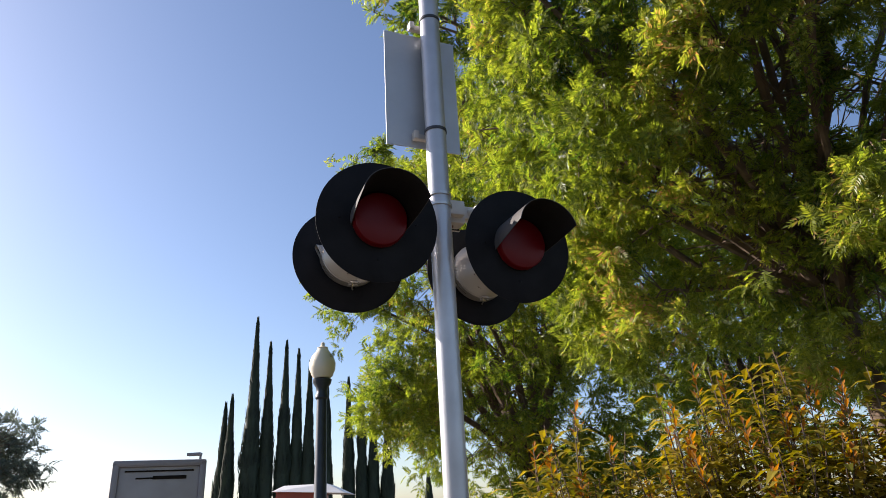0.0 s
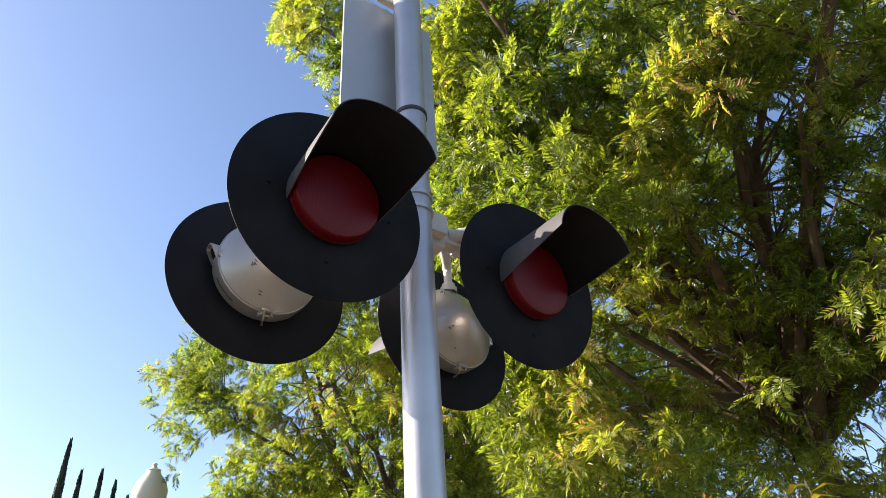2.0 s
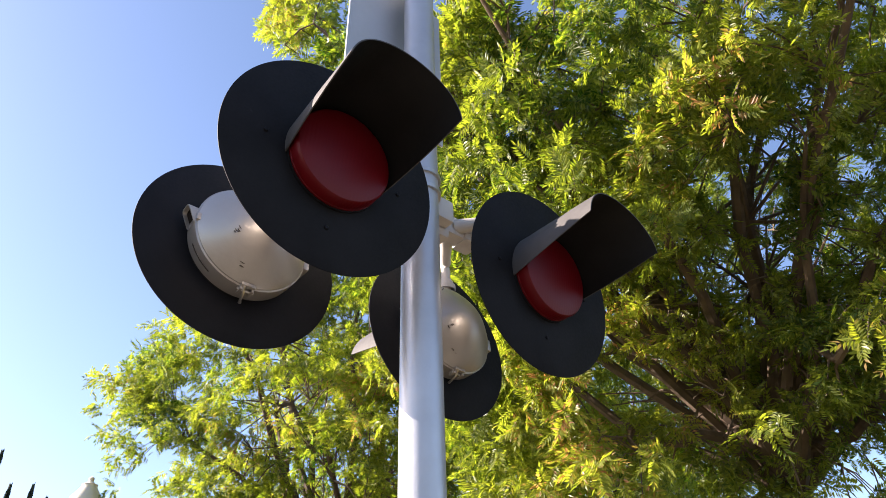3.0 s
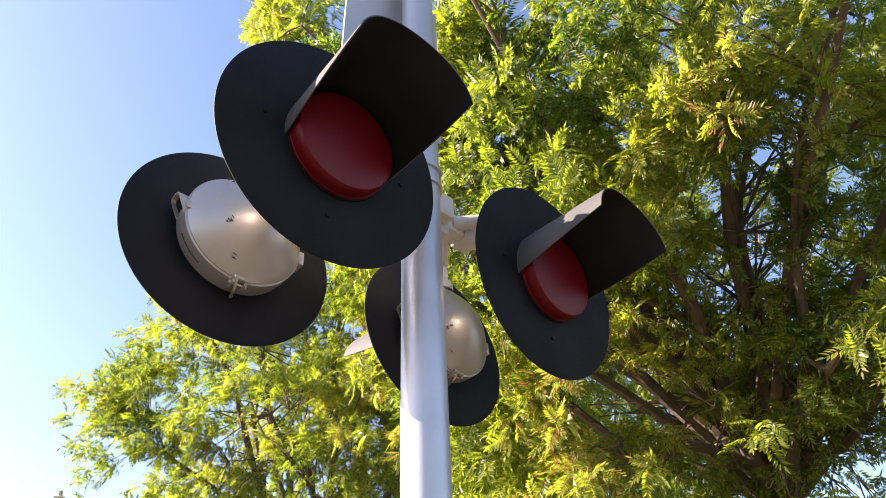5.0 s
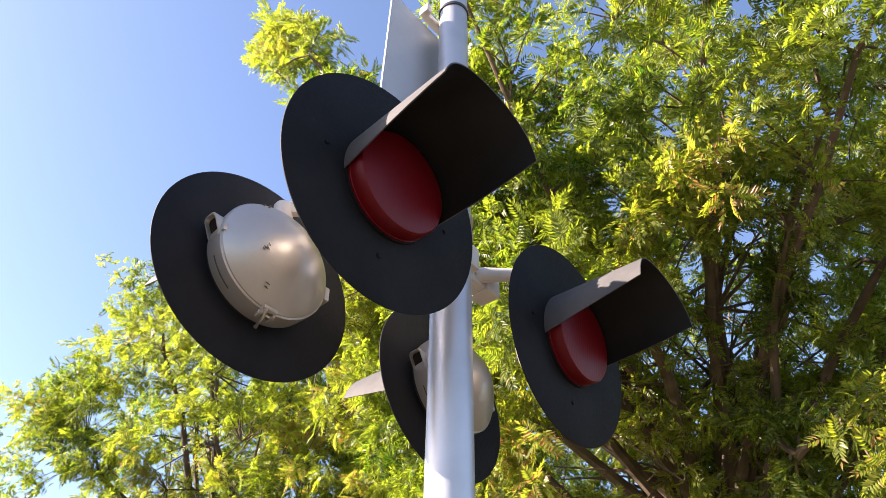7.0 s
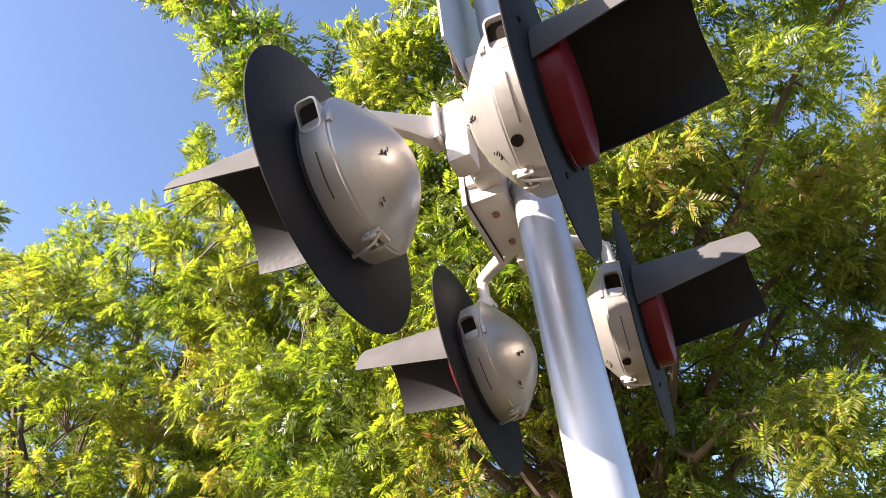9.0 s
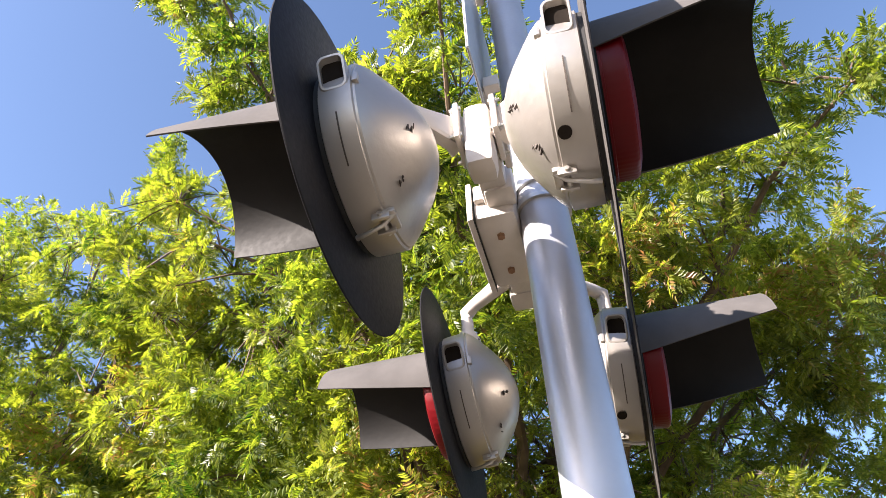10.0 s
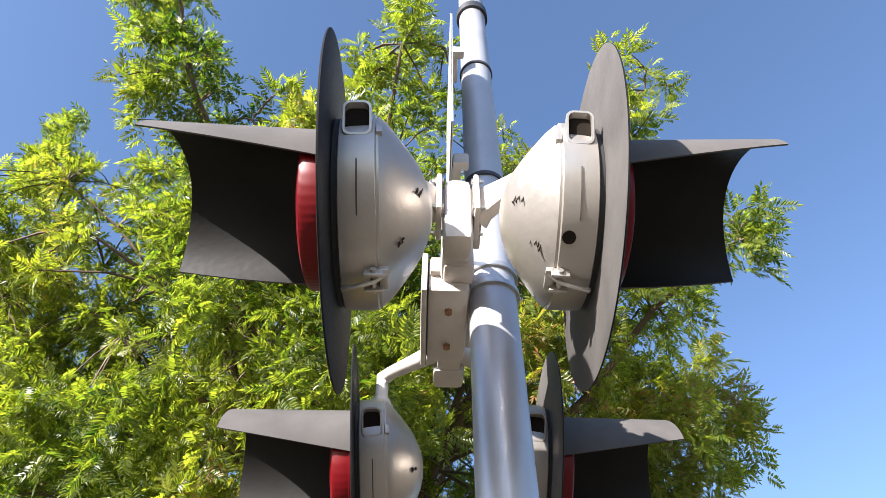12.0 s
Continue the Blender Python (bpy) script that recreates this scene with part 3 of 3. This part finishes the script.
    crown = mesh_part("crown", np.concatenate(VV).tolist(), np.concatenate(FF).tolist(), mat_leaf, tree, "yellow-green pinnate leaves")
    tagged(crown, kind="stuff")
    return tree


leafy_tree((3.9, 4.7, 0), (3.7, 4.35, 4.9), (3.0, 3.0, 2.8), 3, 3900, 12, 0.152, "broad tree with sunlit yellow-green pinnate leaves and brown limbs", M_LEAF, 0.02, 0.10,
           lobes=(((0.45, 4.25, 5.75), (0.36, 0.36, 1.0)), ((0.0, 4.17, 6.25), (0.42, 0.42, 0.55)), ((1.75, 1.45, 6.0), (0.3, 0.3, 0.6)), ((2.55, 1.85, 5.2), (0.7, 0.6, 0.9)),
                  ((1.3, 6.6, 4.6), (1.2, 1.2, 1.0)), ((0.8, 6.3, 5.9), (0.8, 0.9, 1.0)), ((3.9, 2.8, 3.2), (1.3, 1.0, 1.1)), ((2.3, 4.5, 3.1), (1.1, 1.1, 0.8)),
                  ((0.85, 3.45, 5.65), (0.42, 0.42, 0.55)), ((0.66, 3.78, 5.45), (0.42, 0.40, 0.50)), ((0.80, 2.80, 5.55), (0.38, 0.34, 0.60)), ((-0.05, 4.6, 6.95), (0.45, 0.45, 0.45)),
                  ((2.75, 2.55, 4.15), (0.75, 0.5, 0.75)), ((3.1, 2.75, 3.35), (0.8, 0.55, 0.6)), ((3.7, 1.9, 4.6), (0.7, 0.6, 0.8)), ((2.36, 1.15, 5.00), (0.18, 0.2, 0.38))))
leafy_tree((1.7, 10.0, 0), (1.6, 9.8, 4.7), (3.2, 3.0, 3.8), 5, 3200, 10, 0.172, "tree with feathery yellow-green leaves behind the lamps", M_LEAF, -0.02, 0.13,
           lobes=(((-0.6, 8.9, 6.8), (0.8, 0.7, 0.6)), ((-0.3, 8.8, 3.2), (0.9, 0.8, 0.9)), ((-0.8, 9.3, 4.9), (1.0, 0.9, 1.0)), ((3.2, 9.2, 2.3), (1.4, 1.1, 1.3))))
# placed to fit the camera's view, closing sky gaps between the nearer crowns
leafy_tree((6.2, 11.5, 0), (6.2, 11.5, 4.6), (3.0, 3.0, 3.6), 8, 1400, 6, 0.27, "feathery green tree added behind the others to fill gaps of sky", M_LEAF, -0.08)
leafy_tree((-12.7, 17.0, 0), (-12.7, 17.0, 2.9), (2.2, 2.2, 1.9), 9, 600, 9, 0.28, "grey-green tree far off", M_FAR, -0.1)


# ---------------------------------------------------------------- shrub
def shrub(base, rx, ry, height, seed, stems):
    rs = np.random.RandomState(seed)
    ob = thing("shrub", Matrix.Translation(base), "tall shrub with narrow olive leaves and orange young shoots", "shrub", "shrubs below the trees")
    bm = bmesh.new()
    L1, F1, L2, F2 = [], [], [], []
    n1 = n2 = 0
    for i in range(stems):
        a, r = rs.uniform(0, 2 * math.pi), rs.uniform() ** 0.5
        top = np.array((rx * r * math.cos(a), ry * r * math.sin(a), height * ((1.0 - 0.28 * r * r) * rs.uniform(0.66, 1.0) + (0.07 if i % 7 == 0 else 0.0))))
        foot = np.array((top[0] * 0.55, top[1] * 0.55, 0.0))
        mid = foot * 0.45 + top * 0.55 + rs.normal(size=3) * 0.05
        tube(bm, [foot, mid, top], [0.010, 0.006, 0.003], 4, cap=False)
        count = 46
        for j in range(count):
            t = 0.35 + 0.65 * j / count
            p = (1 - t) ** 2 * foot + 2 * t * (1 - t) * mid + t * t * top
            az = j * 2.4 + rs.uniform(-0.4, 0.4)
            young = t > 0.88 and i % 3 == 0
            el = 0.9 if young else rs.uniform(-0.1, 0.5)
            d = np.array((math.cos(az) * math.cos(el), math.sin(az) * math.cos(el), math.sin(el)))
            side = np.cross(d, (0, 0, 1.0))
            side /= np.linalg.norm(side)
            L = rs.uniform(0.06, 0.10) if young else rs.uniform(0.12, 0.20)
            w = L * 0.15
            q1 = p + d * L * 0.5 + np.array((0, 0, -0.004))
            q2 = p + d * L + np.array((0, 0, -(0.1 if young else 0.32) * L))
            V = [p, q1 + side * w + np.array((0, 0, 0.006)), q2, q1 - side * w + np.array((0, 0, 0.006)), q1]
            if young:
                L2 += V
                F2 += [(n2, n2 + 1, n2 + 4), (n2 + 1, n2 + 2, n2 + 4), (n2 + 4, n2 + 2, n2 + 3), (n2, n2 + 4, n2 + 3)]
                n2 += 5
            else:
                L1 += V
                F1 += [(n1, n1 + 1, n1 + 4), (n1 + 1, n1 + 2, n1 + 4), (n1 + 4, n1 + 2, n1 + 3), (n1, n1 + 4, n1 + 3)]
                n1 += 5
    part("stem", bm, M_BARK, ob, smooth=False)
    tagged(mesh_part("foliage", [tuple(v) for v in L1], F1, M_SHRUB, ob, "narrow olive-green leaves"), kind="stuff")
    tagged(mesh_part("young_foliage", [tuple(v) for v in L2], F2, M_SHOOT, ob, "orange young leaves"), kind="stuff")
    return ob


shrub((2.25, 3.3, 0), 0.85, 0.7, 2.30, 21, 140)
shrub((1.15, 3.35, 0), 0.55, 0.5, 2.0, 22, 70)
shrub((3.3, 3.0, 0), 0.8, 0.7, 2.26, 23, 110)


# ---------------------------------------------------------------- far things
def cypress(x, y, h, r, seed):
    rs = np.random.RandomState(seed)
    ob = thing("cypress", Matrix.Translation((x, y, 0)), "tall dark narrow cypress in a row", "cypress tree", "row of cypresses")
    bm = bmesh.new()
    tube(bm, [(0, 0, 0), (0, 0, h * 0.5), (0, 0, h * 0.97)], [0.16, 0.1, 0.01], 6)
    part("trunk", bm, M_BARK, ob)
    n = 2600
    V, Fc = [], []
    for i in range(n):
        t = rs.uniform() ** 0.8
        z = h * (0.03 + 0.97 * t)
        rr = r * min(1.0, (1 - t) * 1.55 + 0.02) * (0.85 + 0.3 * noise.noise(Vector((z * 0.8, seed, 0))))
        a = rs.uniform(0, 2 * math.pi)
        rr *= 0.75 + 0.25 * noise.noise(Vector((math.cos(a) * 1.5, math.sin(a) * 1.5, z * 0.7 + seed))) + rs.uniform(-0.15, 0.12)
        p = np.array((rr * math.cos(a), rr * math.sin(a), z))
        s = rs.uniform(0.10, 0.22)
        tang = np.array((-math.sin(a), math.cos(a), 0.0))
        up = np.array((math.cos(a) * 0.12, math.sin(a) * 0.12, 1.0))
        b0 = len(V)
        V += [tuple(p - tang * s * 0.6), tuple(p + tang * s * 0.6), tuple(p + up * s * 2.6)]
        Fc.append((b0, b0 + 1, b0 + 2))
    mesh_part("foliage", V, Fc, M_CYP, ob)
    bm = bmesh.new()
    lathe(bm, [(0.2, r * 0.7), (h * 0.35, r * 0.75), (h * 0.7, r * 0.38), (h * 0.95, 0.02), (h * 0.96, 0.0)], 10, "Z")
    part("inner_foliage", bm, M_CYP, ob)


for k, (x, y, h, r) in enumerate([(-11.85, 37.3, 8.1, 0.5), (-12.3, 37.6, 7.7, 0.5), (-10.71, 37.6, 12.8, 0.72), (-9.93, 37.9, 11.3, 0.6), (-9.0, 38.1, 11.35, 0.62),
                                  (-8.29, 38.3, 10.8, 0.55), (-7.6, 38.4, 10.1, 0.55), (-6.6, 38.5, 9.7, 0.55), (-5.33, 38.8, 9.0, 0.5), (-4.56, 38.9, 8.3, 0.5),
                                  (-3.9, 39.0, 7.4, 0.5), (-3.1, 39.1, 7.2, 0.5), (-0.75, 39.2, 3.4, 0.4)]):
    cypress(x, y, h, r, 40 + k)

# acorn street lamp
lamp_post = thing("street_lamp", Matrix.Translation((-1.64, 10.03, 0)), "dark painted street lamp with frosted acorn globe", "street lamp")
bm = bmesh.new()
lathe(bm, [(0, 0.24), (0.12, 0.24), (0.2, 0.17), (0.7, 0.15), (0.8, 0.11), (3.25, 0.085), (3.28, 0.11), (3.32, 0.11), (3.36, 0.09), (3.45, 0.10), (3.52, 0.15), (3.58, 0.16), (3.60, 0.0)], 16, "Z")
part("column", bm, M_POLE, lamp_post)
bm = bmesh.new()
lathe(bm, [(3.60, 0.13), (3.64, 0.17), (3.75, 0.215), (3.86, 0.22), (3.97, 0.18), (4.06, 0.11), (4.10, 0.09), (4.11, 0.0)], 28, "Z")
part("globe", bm, M_GLOBE, lamp_post, "frosted acorn globe")
bm = bmesh.new()
lathe(bm, [(4.10, 0.09), (4.12, 0.095), (4.14, 0.05), (4.17, 0.03), (4.20, 0.035), (4.23, 0.0)], 16, "Z")
part("finial", bm, M_GLOBE, lamp_post)

# grey kiosk board
KIOSK = pose(-3.51, 8.42, 0, 0, 0, 22)
kiosk = thing("kiosk_board", KIOSK, "grey metal board with rounded frame on two legs", "notice board")
bm = bmesh.new()
box(bm, (-0.54, 0, 1.55), (0.09, 0.14, 1.45), 0.03)
box(bm, (0.54, 0, 1.55), (0.09, 0.14, 1.45), 0.03)
box(bm, (0, 0, 2.24), (1.17, 0.14, 0.09), 0.03)
box(bm, (0, 0, 0.87), (1.0, 0.12, 0.09), 0.03)
part("frame", bm, M_KIOSK, kiosk)
bm = bmesh.new()
box(bm, (0, 0.0, 1.55), (1.0, 0.06, 1.30), 0.01)
part("panel", bm, M_KIOSK_PANEL, kiosk)
for cx, cz, w, h in ((0.13, 2.06, 0.42, 0.045), (-0.16, 2.055, 0.26, 0.02), (0.0, 2.145, 0.86, 0.02)):
    bm = bmesh.new()
    box(bm, (cx, -0.036, cz), (w, 0.012, h), 0.003)
    part("dark_bar", bm, M_DARK, kiosk, "dark slot in the panel")
for cx in (-0.47, 0.47):
    bm = bmesh.new()
    box(bm, (cx, 0, 0.43), (0.09, 0.12, 0.90), 0.02)
    part("leg", bm, M_KIOSK, kiosk)

# far floodlight on a pole
flood = thing("area_light", Matrix.Translation((-10.1, 27.4, 0)), "grey shoebox light on a thin far pole", "street lamp")
bm = bmesh.new()
tube(bm, [(0.25, 0, 0), (0.25, 0, 4.25)], [0.07, 0.05], 8)
part("pole", bm, M_KIOSK, flood)
bm = bmesh.new()
box(bm, (0, 0, 4.26), (0.55, 0.3, 0.12), 0.02)
part("head", bm, M_KIOSK, flood)

# small kiosk with a white roof
hut = thing("ticket_kiosk", Matrix.Translation((-2.55, 13.95, 0)), "small red kiosk with white hipped roof", "kiosk")
bm = bmesh.new()
box(bm, (-0.3, 0.6, 1.01), (0.9, 1.3, 2.02), 0.02)
part("wall", bm, M_RED, hut, "red-orange wall")
bm = bmesh.new()
vs = [bm.verts.new(v) for v in ((-0.80, -0.2, 2.03), (0.75, -0.2, 1.93), (0.75, 1.4, 1.93), (-0.80, 1.4, 2.03), (-0.62, 0.1, 2.15), (0.30, 0.1, 2.15), (0.30, 1.1, 2.15), (-0.62, 1.1, 2.15))]
for f in ((3, 2, 1, 0), (0, 1, 5, 4), (1, 2, 6, 5), (2, 3, 7, 6), (3, 0, 4, 7), (4, 5, 6, 7)):
    bm.faces.new([vs[i] for i in f])
part("roof", bm, M_ROOF, hut, "white hipped roof", smooth=False)
